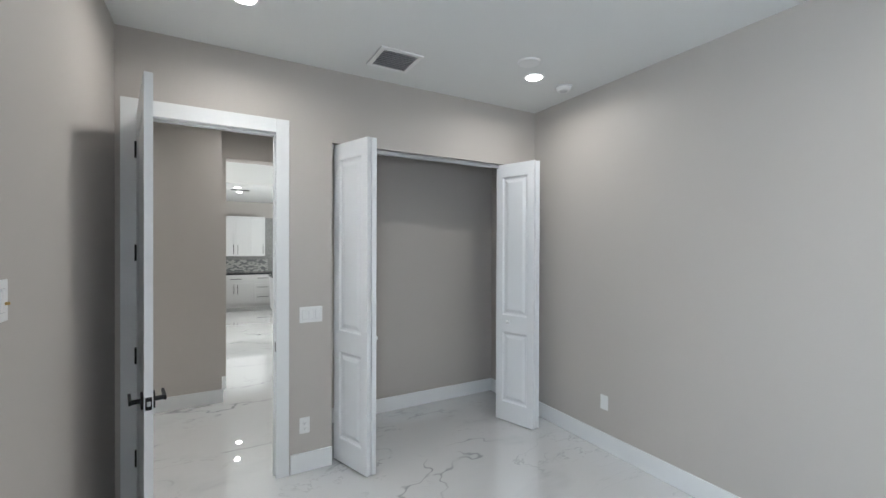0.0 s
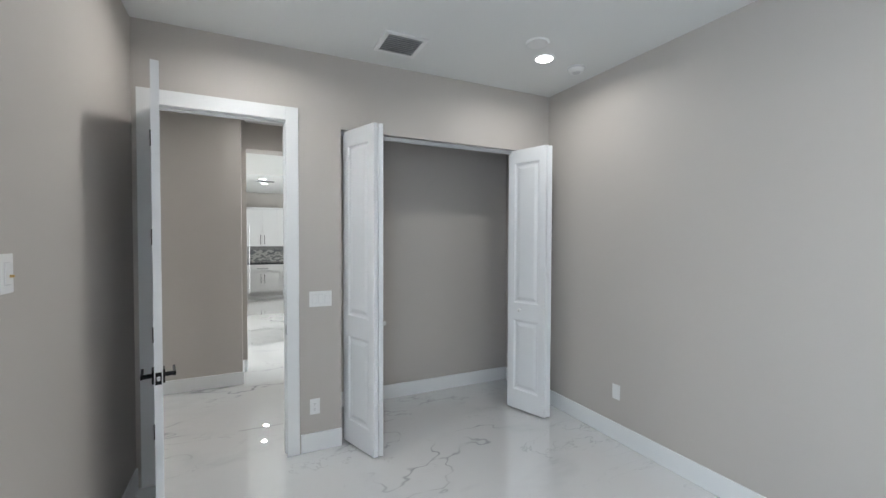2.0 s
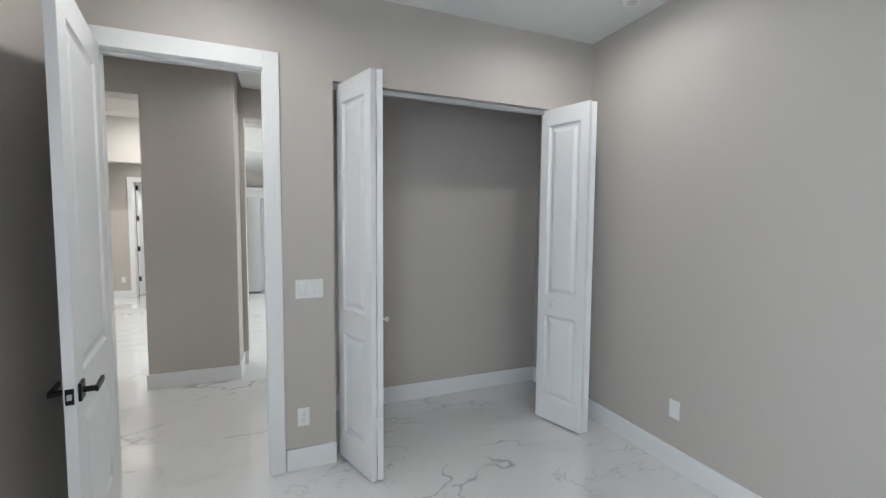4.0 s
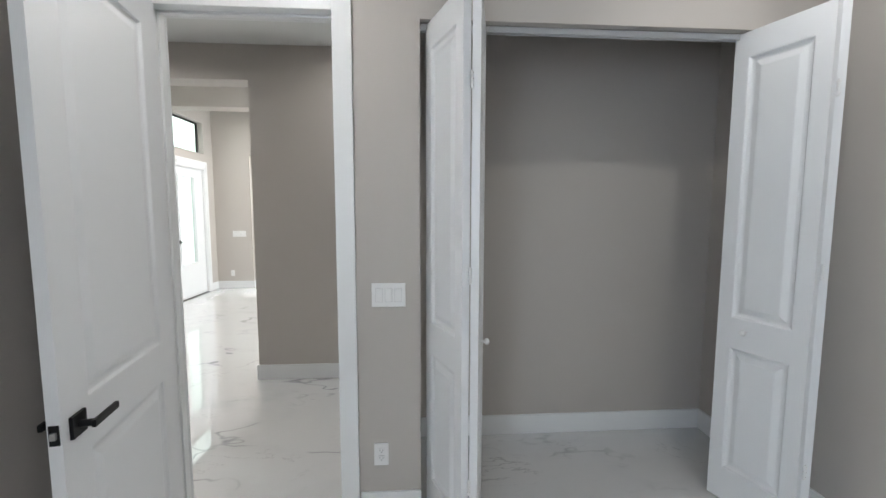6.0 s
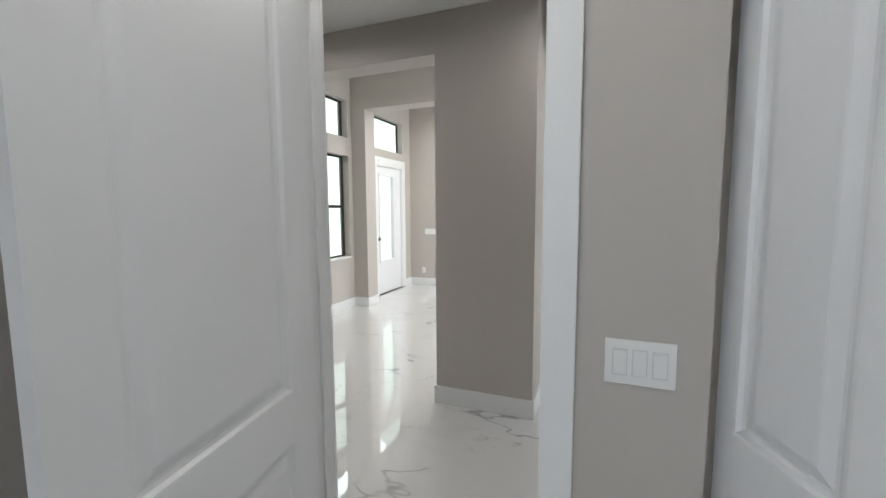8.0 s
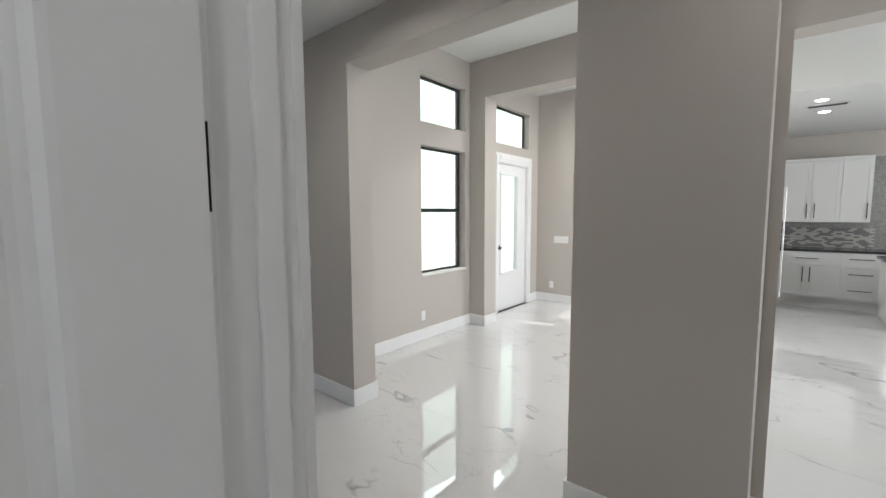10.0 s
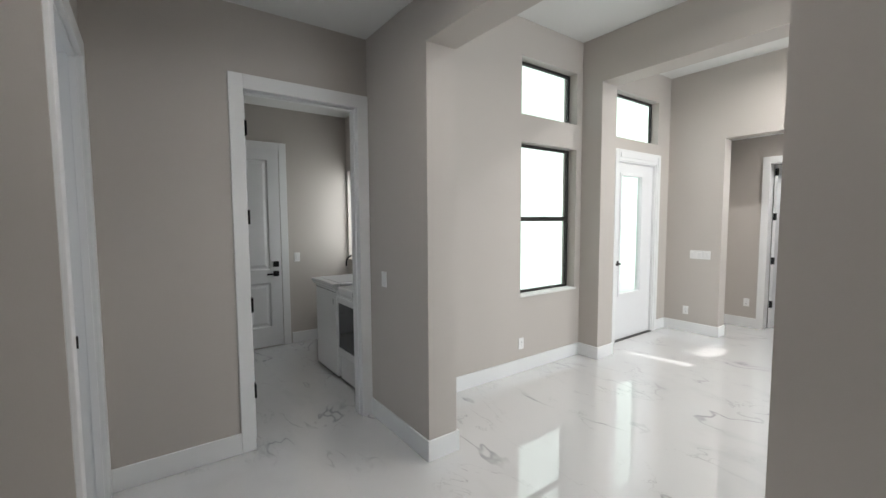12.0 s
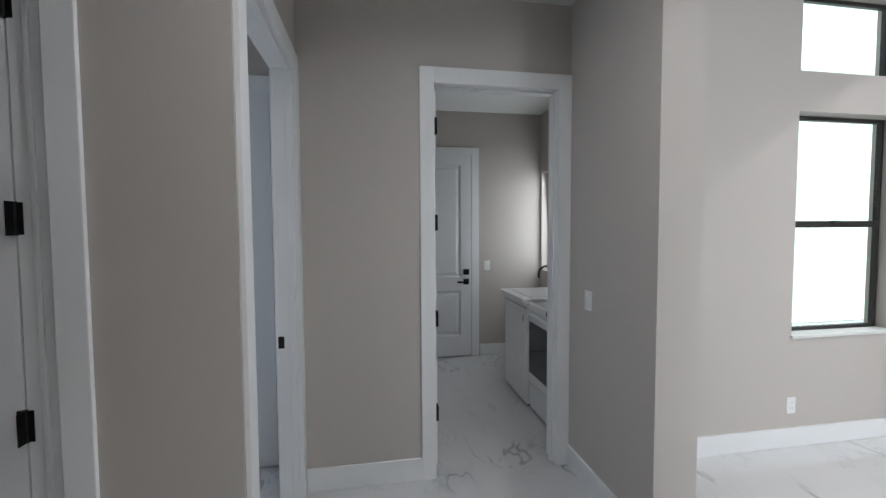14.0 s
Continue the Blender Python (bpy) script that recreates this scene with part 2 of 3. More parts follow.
wall_run("wall_laundry_front", "y", -3.29, LX, Y1, S0, H, [(LY0, LY1, 0, 2.452)], "greige hall wall with the laundry doorway")
wall_run("wall_hall_foyer", "x", S0, S1, LX, 0.19, HF, [(-2.335, -0.565, 0, HEAD)], "greige wall with a wide cased opening into the foyer")
wall_run("wall_hall_return", "y", 0.03, 0.19, S1, 5.60, HF, [], "greige return wall at the kitchen passage")
wall_run("wall_hall_kitchen", "x", 5.60, 5.75, 0.03, 6.2, HF, [(0.241, 1.75, 0, 2.66)], "greige wall with an opening towards the kitchen")
wall_run("wall_hall_end", "y", 3.0, 3.12, 4.08, 5.60, H, [], "greige end wall of the hall")
FX, WY0, WY1 = -3.085, 6.775, 7.665    # foyer window wall and its openings
EX, EN = -3.085, 9.80                  # entry wall and the foyer's north wall
wall_run("wall_foyer_windows", "y", -3.265, FX, S1, 7.85, HF, [(WY0, WY1, 0.80, 2.362), (WY0, WY1, 2.635, 3.195)], "greige foyer wall with two stacked windows")
wall_run("wall_entry", "y", EX - 0.14, EX, 7.85, EN, HF, [(8.47, 9.43, 0, 2.33), (8.02, 9.48, 2.60, 3.17), (8.09, 8.27, 0.545, 2.18)], "greige entry wall with glazed door and transom")
wall_run("wall_foyer_north", "x", EN, EN + 0.2, EX - 0.14, -0.45, HF, [(-2.385, -0.90, 0, 2.615)], "greige foyer wall with a passage opening")
wall_run("wall_far_passage", "x", 10.75, 10.87, -2.85, -0.45, 2.72, [(-2.165, -1.405, 0, 2.345)], "greige wall with a white bathroom door frame")
wall_run("wall_passage_west", "y", -2.85, -2.70, EN + 0.2, 13.0, 2.72, [], "greige passage side wall")
wall_run("wall_kitchen_west", "y", -0.62, -0.45, EN + 0.2, 13.1, HF, [], "greige wall between bathroom and kitchen")
wall_run("wall_bathroom_north", "x", 12.9, 13.0, -2.7, -0.62, 2.72, [], "bathroom wall coloured dark for the unlit room", DARKROOM)
wall_run("wall_kitchen_north", "x", 12.95, 13.1, -0.45, 6.2, HF, [], "greige kitchen wall")
# Unseen wall; its opening is assumed, to go with the fill lamp.
wall_run("wall_great_room_east", "y", 6.1, 6.25, 5.75, 13.1, HF, [(6.0, 9.6, 0.05, 2.7)], "unseen greige wall with a wide opening for added light")
BXW = -5.55                   # laundry back wall
wall_run("wall_laundry_back", "y", -5.72, BXW, Y1, 5.95, H, [], "greige laundry back wall")
wall_run("wall_laundry_north", "x", 5.95, 6.1, -5.72, -3.29, H, [(-5.50, -4.70, 1.05, 2.25)], "greige laundry wall with a window")
wall_run("wall_laundry_east", "y", -3.29, LX, S0, 5.95, H, [], "greige laundry side wall")
wall_run("wall_side_room_west", "y", -3.62, -3.50, 1.6, Y0, H, [], "greige side room wall")
wall_run("wall_side_room_south", "x", 1.5, 1.6, -3.62, -0.52, H, [(-3.27, -2.33, 1.05, 2.15)], "greige side room end wall")
structure("beam_foyer", boxes((EX - 0.1, 6.1, 7.76, 8.04, 3.065, HF)), WALL, "greige dropped beam across the foyer ceiling", "beam")
structure("pier_foyer", boxes((EX - 0.02, -2.835, 7.76, 8.04, 0, 3.065)), WALL, "greige pier beside the entry door", "pier")

# ---- baseboards ----
BB = 0.14


def baseboard(runs, label="white painted baseboard"):
    holder = thing("baseboard", label, "baseboard", kind="structure")
    for x0, x1, y0, y1 in runs:
        bm = bmesh.new()
        box(bm, x0, x1, y0, y1, 0.001, BB, bevel=0.004)
        part("board", bm, TRIM, holder)


CW, CT, T = 0.088, 0.018, 0.015      # casing width and thickness, board thickness
baseboard([(DX1 + CW, CX0, Y0 - T, Y0), (CX1, 2.89, Y0 - T, Y0), (2.89 - T, 2.89, -1.7, Y0 - T), (-0.40, -0.40 + T, -1.7, Y0 - 0.02)])
baseboard([(0.81, 2.90, 4.08 - T, 4.08), (2.90 - T, 2.90, Y1, 4.08 - T), (0.81, 0.81 + T, Y1, 4.08 - T)], "white baseboard inside the closet")
baseboard([(BW, BW + T, 3.03, Y1 + T), (BW, BW + T, 1.6, BY0 - CW), (-0.52 - T, -0.52, 1.6, Y1 + T), (-0.52, DX0 - CW, Y1, Y1 + T), (DX1 + CW, 0.70, Y1, Y1 + T), (LX, LX + T, Y1 + CT + 0.001, LY0 - CW + 0.008),
           (LX + CT, -2.335, S0 - T, S0), (-2.335, -2.335 + T, S0 - T, S1 + T)], "white hall baseboard")
baseboard([(-0.565 - T, 0.19 + T, S0 - T, S0), (-0.565 - T, -0.565, S0, S1 + T), (0.19, 0.19 + T, S0, 5.60 - T), (0.19, 0.241, 5.60 - T, 5.60), (0.70, 2.9, 4.19, 4.19 + T), (1.75, 3.0, 5.60 - T, 5.60)], "white baseboard round the hall pier")
PX, P0, P1 = -2.835, 7.76, 8.04        # pier beside the entry
baseboard([(FX, FX + T, S1 + T, P0 - T), (FX, PX + T, P0 - T, P0), (PX, PX + T, P0, P1 + T), (EX, PX, P1, P1 + T), (EX, EX + T, P1 + T, 8.36), (EX, EX + T, 9.54, EN - T),
           (EX, -2.385, EN - T, EN), (-2.385, -2.385 + T, EN - T, EN + 0.2), (FX, -2.335, S1, S1 + T)], "tall white foyer baseboard")
baseboard([(-2.70, -2.245, 10.75 - T, 10.75), (-1.325, -0.9, 10.75 - T, 10.75), (-0.90, -0.45, EN - T, EN)], "white far passage baseboard")
baseboard([(BXW, BXW + T, 5.17, 5.95), (BXW + T, LX - 0.13, 5.95 - T, 5.95), (BXW, BXW + T, Y1, 4.17)], "white laundry baseboard")

# ---- doors ----


def raised_panel(bm, x0, x1, z0, z1, y, s, depth):
    """A raised field on the face at y, whose outside lies towards s."""
    def ring(i, d):
        return [bm.verts.new((x, y + s * d, z)) for x, z in ((x0 + i, z0 + i), (x1 - i, z0 + i), (x1 - i, z1 - i), (x0 + i, z1 - i))]
    prof = [(0.0, depth), (0.008, depth - 0.001), (0.016, depth * 0.25), (0.026, 0.0005), (0.034, 0.0005), (0.060, depth * 0.72), (0.066, depth * 0.78)]
    rings = [ring(i, d) for i, d in prof]
    for r0, r1 in zip(rings, rings[1:]):
        for k in range(4):
            bm.faces.new((r0[k], r0[(k + 1) % 4], r1[(k + 1) % 4], r1[k]))
    bm.faces.new(rings[-1])


def slab(w, h, t, panels, depth=0.0135):
    """A panelled door leaf: x from the hinge, y through the leaf, z up. panels: (x0, x1, z0, z1)."""
    bm = bmesh.new()
    xs = (panels[0][0], panels[0][1])
    box(bm, 0, xs[0], -t / 2, t / 2, 0, h)
    box(bm, xs[1], w, -t / 2, t / 2, 0, h)
    zs = [0.0] + [v for p in sorted(panels, key=lambda p: p[2]) for v in p[2:]] + [h]
    for z0, z1 in zip(zs[::2], zs[1::2]):
        box(bm, xs[0], xs[1], -t / 2, t / 2, z0, z1)
    for p in panels:
        box(bm, p[0], p[1], -t / 2 + depth, t / 2 - depth, p[2], p[3])
        for s in (-1, 1):
            raised_panel(bm, *p, s * (t / 2 - depth), s, depth)
    return bm


def hinges(parent, heights, x, y, turned=False):
    for z in heights:
        bm = bmesh.new()
        tube(bm, (x, y, z - 0.05), (x, y, z + 0.05), 0.008, seg=12)
        box(bm, x - 0.003, x + 0.001, y, y + 0.032, z - 0.05, z + 0.05)
        box(bm, x - 0.022, x + 0.022, y - 0.002, y + 0.002, z - 0.048, z + 0.048, bevel=0.001)
        part("hinge", bm, BLACK, parent, "black butt hinge")


def lever(parent, x, z, t, both=True, deadbolt=False):
    """Square rose and straight lever, pointing to the hinge side."""
    for s in ((-1, 1) if both else (-1,)):
        bm = bmesh.new()
        y = s * t / 2
        box(bm, x - 0.034, x + 0.034, y, y + s * 0.010, z - 0.034, z + 0.034, bevel=0.002)
        tube(bm, (x, y, z), (x, y + s * 0.050, z), 0.011, seg=16)
        box(bm, x - 0.118, x + 0.013, y + s * 0.044, y + s * 0.056, z - 0.011, z + 0.011, bevel=0.002)
        part("lever_handle", bm, BLACK, parent, "matte black lever on a square rose")
        if deadbolt:
            part("deadbolt", boxes((x - 0.034, x + 0.034, y, y + s * 0.02, z + 0.085, z + 0.153), bevel=0.003), BLACK, parent, "square black deadbolt")


def panel_door(name, label, w, m, h=2.43, deadbolt=False, hinge_side=-1, group="white panel doors", handle=True):
    t = 0.035
    d = thing(name, label, "door", m, group)
    part("leaf", slab(w, h, t, [(0.125, w - 0.125, 0.235, 0.80), (0.125, w - 0.125, 0.955, h - 0.125)]), DOORW, d)
    hinges(d, (0.34, 0.965, 1.59, 2.215), -0.003, hinge_side * (t / 2 + 0.002))
    if not handle:
        return d
    lever(d, w - 0.065, 0.905, t, deadbolt=deadbolt)
    part("latch_plate", boxes((w, w + 0.0025, -0.013, 0.013, 0.875, 0.935), bevel=0.0008), BLACK, d, "black latch plate")
    bm = bmesh.new()
    box(bm, w, w + 0.011, -0.007, 0.007, 0.895, 0.915, bevel=0.002)
    part("latch_bolt", bm, STEEL, d, "steel latch bolt")
    return d


def door_frame(name, axis, u0, u1, f0, f1, head, label, stop=0.0, side=(True, True), skip=(), strike=None):
    """Jambs, stops and flat casings of an opening from u0 to u1 in a wall between f0 and f1."""
    e = thing(name, label, "door frame", kind="structure")

    def put(nm, a0, a1, b0, b1, z0, z1, bevel=0.003):
        bm = bmesh.new()
        box(bm, *((a0, a1, b0, b1) if axis == "x" else (b0, b1, a0, a1)), z0, z1, bevel=bevel)
        part(nm, bm, TRIM, e)
    j = 0.006
    put("jamb", u0 - 0.002, u0 + j, f0 - 0.003, f1 + 0.003, 0.001, head)
    put("jamb", u1 - j, u1 + 0.002, f0 - 0.003, f1 + 0.003, 0.001, head)
    put("head_jamb", u0 + j, u1 - j, f0 - 0.003, f1 + 0.003, head - j, head + 0.002)
    if stop:
        put("stop", u0 + j, u0 + j + 0.012, stop, stop + 0.035, 0.001, head - j)
        put("stop", u1 - j - 0.012, u1 - j, stop, stop + 0.035, 0.001, head - j)
        put("head_stop", u0 + j + 0.012, u1 - j - 0.012, stop, stop + 0.035, head - j - 0.012, head - j)
    for k, (f, s) in enumerate(((f0, -1), (f1, 1))):
        if not side[k]:
            continue
        b0, b1 = sorted((f, f + s * CT))
        if (k, 0) not in skip:
            put("casing", u0 - CW + 0.008, u0 + 0.008, b0, b1, 0.001, head + CW)
        if (k, 1) not in skip:
            put("casing", u1 - 0.008, u1 + CW - 0.008, b0, b1, 0.001, head + CW)
        put("head_casing", u0 + 0.008, u1 - 0.008, b0, b1, head - 0.008, head + CW)
    if strike:
        u, f, z, sgn = strike
        bm = bmesh.new()
        lo, hi = sorted((u, u + sgn * 0.003))
        for d in ((f - 0.016, f + 0.016, z - 0.034, z - 0.017), (f - 0.016, f + 0.016, z + 0.017, z + 0.034), (f - 0.016, f - 0.009, z - 0.017, z + 0.017), (f + 0.009, f + 0.016, z - 0.017, z + 0.017)):
            box(bm, *((lo, hi, d[0], d[1]) if axis == "x" else (d[0], d[1], lo, hi)), d[2], d[3])
        # Thin black sheet fills the latch hole in place of its shade.
        lo, hi = sorted((u, u + sgn * 0.0012))
        box(bm, *((lo, hi, f - 0.009, f + 0.009) if axis == "x" else (f - 0.009, f + 0.009, lo, hi)), z - 0.017, z + 0.017)
        part("strike_plate", bm, BLACK, e, "black strike plate")
    return e


door_frame("door_frame_1", "x", DX0, DX1, Y0, Y1, 2.452, "white cased bedroom door frame", stop=Y0 + 0.045, strike=(DX1 - 0.006, Y0 + 0.022, 0.93, -1))
door_frame("door_frame_2", "x", AX0, AX1, Y0, Y1, 2.452, "white cased hall door frame beside the laundry wall", stop=Y0 + 0.06, strike=(AX0 + 0.006, Y0 + 0.012, 0.93, 1))
passage_frame = door_frame("door_frame_3", "y", BY0, BY1, BW - 0.11, BW, 2.452, "white cased side passage door frame", stop=BW - 0.075)
for y0, y1 in ((BY0 + 0.006, BY0 + 0.112), (BY1 - 0.112, BY1 - 0.006)):
    part("jamb_lining", boxes((BW - 0.07, BW - 0.012, y0, y1, 0.001, 2.446), (BW - 0.013, BW - 0.002, (y0 + y1) / 2 - 0.008, (y0 + y1) / 2 + 0.008, 0.001, 2.44), bevel=0.004), TRIM, passage_frame)
door_frame("door_frame_4", "y", LY0, LY1, -3.29, LX, 2.446, "white cased laundry door frame", stop=-3.25)
door_frame("door_frame_5", "y", 4.262, 5.074, BXW - 0.015, BXW, 2.452, "white cased door frame in the laundry back wall", side=(False, True))
door_frame("door_frame_6", "x", -2.165, -1.405, 10.75, 10.87, 2.345, "white cased bathroom door frame")


def swing(hx, hy, tx, ty, z=0.012):
    return pose(hx, hy, z, 0, 0, math.degrees(math.atan2(ty - hy, tx - hx)))


panel_door("panel_door", "white two-panel bedroom door standing open, black hardware", 0.785, swing(DX0 + 0.018, Y0 - 0.022, -0.143, 2.55), hinge_side=-1)
panel_door("panel_door", "white two-panel laundry door opened inwards", 0.76, swing(-3.30, LY0 + 0.022, -4.05, LY0 + 0.035), hinge_side=1)
panel_door("panel_door", "white closed two-panel door with black deadbolt", 0.774, pose(BXW + 0.012, 4.281, 0.02, 0, 0, 90), deadbolt=True)
panel_door("panel_door", "white closed side passage door with black hinges", BY1 - BY0 - 0.236, pose(BW - 0.030, BY1 - 0.118, 0.012, 0, 0, -90), hinge_side=1)
panel_door("panel_door", "white bathroom door standing ajar", 0.72, swing(-2.13, 10.89, -2.03, 11.6), h=2.32, hinge_side=-1)
panel_door("panel_door", "white closed two-panel closet door", 0.724, pose(-3.488, 2.518, 0.012, 0, 0, 90), handle=False)
door_frame("door_frame_7", "y", 2.51, 3.25, -3.512, -3.50, 2.452, "white cased closet door frame in the side room", side=(False, True))

# closet bifold doors
LW, LT = 0.405, 0.034


def leaf_mesh():
    return slab(LW, 2.405, LT, [(0.062, LW - 0.062, 0.17, 0.84), (0.062, LW - 0.062, 0.985, 2.29)], 0.0135)


def bifold(label, p0, p1, p2, p3, knob_on, knob_side):
    """Two leaves, from p0 to p1 and from p2 to p3; both start at their outer ends."""
    d = thing("bifold_door", label, "bifold door", pose(*p0, 0.015), "closet bifold doors")
    for k, (a, b) in enumerate(((p0, p1), (p2, p3))):
        f = part("leaf", leaf_mesh(), DOORW, d)
        f.matrix_basis = pose(a[0] - p0[0], a[1] - p0[1], 0, 0, 0, math.degrees(math.atan2(b[1] - a[1], b[0] - a[0])))
        if k == knob_on:
            bm = bmesh.new()
            tube(bm, (0, 0, 0), (0, 0.018, 0), 0.007, seg=16)
            bmesh.ops.create_uvsphere(bm, u_segments=20, v_segments=12, radius=0.016, matrix=Matrix.Translation((0, 0.028, 0)) @ Matrix.Diagonal((1, 0.75, 1, 1)))
            kn = smooth(part("knob", bm, PLATE, f, "round white knob"))
            kn.matrix_basis = pose(0.26 if knob_side > 0 else 0.20, knob_side * LT / 2, 0.93, 0, 0, 0 if knob_side > 0 else 180)
    fold = Vector(((p1[0] + p2[0]) / 2 - p0[0], (p1[1] + p2[1]) / 2 - p0[1]))
    for z in (0.35, 1.27, 2.05):
        bm = bmesh.new()
        tube(bm, (fold.x, fold.y - 0.004, z - 0.035), (fold.x, fold.y - 0.004, z + 0.035), 0.005, seg=10)
        for dz in (-0.024, 0, 0.024):
            tube(bm, (fold.x, fold.y - 0.004, z + dz - 0.004), (fold.x, fold.y - 0.004, z + dz + 0.004), 0.008, seg=10)
        part("hinge", bm, PLATE, d, "small white butt hinge")


bifold("white folded two-panel bifold closet door", (0.940, 3.415), (1.076, 3.035), (1.114, 3.035), (1.20, 3.43), 1, -1)
bifold("white folded two-panel bifold closet door with knob", (2.768, 3.43), (2.653, 3.035), (2.617, 3.035), (2.487, 3.43), 1, 1)
tr = thing("bifold_track", "white metal bifold track under the closet head", "door track", kind="structure")
part("rail", boxes((CX0 + 0.003, CX1 - 0.003, 3.395, 3.399, 2.395, 2.424), (CX0 + 0.003, CX1 - 0.003, 3.421, 3.425, 2.395, 2.424), (CX0 + 0.003, CX1 - 0.003, 3.395, 3.425, 2.4215, 2.4245)), VENT, tr)

# ---- entry door ----
ed = thing("entry_door", "white entry door with a tall bright glass lite", "door", pose(EX - 0.045, 8.502, 0.012, 0, 0, 90))
ew, et = 0.896, 0.045
g0, g1, gz0, gz1 = 0.10, ew - 0.255, 0.575, 2.15
part("leaf", boxes((0, g0, -et / 2, et / 2, 0, 2.285), (g1, ew, -et / 2, et / 2, 0, 2.285), (g0, g1, -et / 2, et / 2, 0, gz0), (g0, g1, -et / 2, et / 2, gz1, 2.285)), DOORW, ed)
for d in ((g0 - 0.01, g0 + 0.028, gz0 - 0.01, gz1 + 0.01), (g1 - 0.028, g1 + 0.01, gz0 - 0.01, gz1 + 0.01), (g0 + 0.028, g1 - 0.028, gz0 - 0.01, gz0 + 0.028), (g0 + 0.028, g1 - 0.028, gz1 - 0.028, gz1 + 0.01)):
    part("lite_frame", boxes((d[0], d[1], -et / 2 - 0.012, et / 2 + 0.012, d[2], d[3]), bevel=0.004), DOORW, ed)
gp = part("pane", boxes((g0, g1, -0.004, 0.004, gz0, gz1)), PANE, ed, "bright clear glass lite")
gp.visible_shadow = False
lever(ed, 0.065, 1.0, et)
part("threshold", boxes((-0.02, ew + 0.02, -0.06, 0.06, -0.011, -0.001)), BRONZE, ed, "dark metal threshold")
ef = thing("door_frame_8", "white cased entry door frame with moulded casing", "door frame", kind="structure")
part("jamb", boxes((EX - 0.14, EX + 0.01, 8.47, 8.498, 0.001, 2.33), bevel=0.003), TRIM, ef)
part("jamb", boxes((EX - 0.14, EX + 0.01, 9.402, 9.43, 0.001, 2.33), bevel=0.003), TRIM, ef)
part("head_jamb", boxes((EX - 0.14, EX + 0.01, 8.498, 9.402, 2.30, 2.33), bevel=0.003), TRIM, ef)
for d in ((8.37, 8.485, 0.001, 2.455), (9.415, 9.53, 0.001, 2.455), (8.485, 9.415, 2.315, 2.455)):
    part("casing", boxes((EX, EX + 0.025, *d), bevel=0.006), TRIM, ef)
    part("casing_bead", boxes((EX + 0.024, EX + 0.034, d[0] + 0.035, d[1] - 0.035, d[2] + (0 if d[2] < 1 else 0.04), d[3] - 0.04), bevel=0.004), TRIM, ef)


def window(name, x, y0, y1, z0, z1, label, mid=None, sill=True, wall_x=-3.085):
    w = thing(name, label, "window", kind="structure")
    fw, d = 0.03, 0.032
    for a in ((y0, y0 + fw, z0, z1), (y1 - fw, y1, z0, z1), (y0 + fw, y1 - fw, z0, z0 + fw), (y0 + fw, y1 - fw, z1 - fw, z1)):
        part("window_frame", boxes((x - d / 2, x + d / 2, *a), bevel=0.004), BRONZE, w)
    if mid:
        part("meeting_rail", boxes((x - d / 2 - 0.01, x + d / 2 + 0.012, y0 + fw, y1 - fw, mid - 0.024, mid + 0.024), bevel=0.004), BRONZE, w)
        part("sash_lock", boxes((x + 0.03, x + 0.055, (y0 + y1) / 2 - 0.03, (y0 + y1) / 2 + 0.03, mid + 0.012, mid + 0.026), bevel=0.003), BRONZE, w)
    for a, b in (((z0 + fw, mid - 0.024), (mid + 0.024, z1 - fw)) if mid else ((z0 + fw, z1 - fw),)):
        p = part("pane", boxes((x - 0.004, x + 0.004, y0 + fw, y1 - fw, a, b)), PANE, w, "bright pale green glass")
        p.visible_shadow = False
    if sill:
        part("window_sill", boxes((x + d / 2, wall_x + 0.018, y0 - 0.01, y1 + 0.01, z0 - 0.018, z0 + 0.004), bevel=0.004), STUCCO, w, "pale stone sill")


window("window_1", FX - 0.12, WY0, WY1, 0.80, 2.362, "tall dark-framed single-hung foyer window", mid=1.585)
window("window_2", FX - 0.12, WY0, WY1, 2.635, 3.195, "small dark-framed fixed upper foyer window", sill=False)
window("window_3", EX - 0.115, 8.02, 9.48, 2.60, 3.17, "dark-framed transom window over the entry door", sill=False)
# Hidden behind the pier; added to let the narrow sun strip in.
window("window_6", EX - 0.07, 8.09, 8.27, 0.545, 2.18, "unseen narrow sidelight, added to let in a strip of sun", sill=False)
wl = thing("window_4", "laundry window with dark frame", "window", kind="structure")
for a in ((-5.500, -5.465, 1.05, 2.25), (-4.735, -4.700, 1.05, 2.25), (-5.465, -4.735, 1.05, 1.085), (-5.465, -4.735, 2.215, 2.25)):
    part("window_frame", boxes((a[0], a[1], 6.04, 6.09, a[2], a[3]), bevel=0.003), BRONZE, wl)
# Glowing panel; its unseen stepped top also limits the sun patches indoors.
structure("backdrop", boxes((-6.8, -6.7, 3.0, 7.7, -0.13, 7.3), (-6.8, -6.7, 7.7, 18, -0.13, 8.6)), BACK, "glowing daylight panel beyond the windows, stepped top trims the sun", "backdrop")
# Unseen slabs, added so their edges cut the sun into two floor patches.
structure("sun_blocker", boxes((-5.85, -3.27, 5.4, 7.7, 5.4, 5.55), (-4.80, -3.23, 7.7, 11.0, 5.4, 5.55)), STUCCO, "unseen white slabs added to trim the sunlight", "roof")
# Glowing panels out of view, added as extra daylight.
structure("backdrop_unseen", boxes((-14, 14, 24, 24.1, -0.4, 9), (12, 12.1, -6, 24, -0.4, 7)), BACK, "unseen glowing panels beyond the great room", "backdrop")
structure("ground", boxes((-14, 12, -10, 24, -0.4, -0.13)), CONC, "pale concrete ground outside", "ground")

# ---- wall plates ----


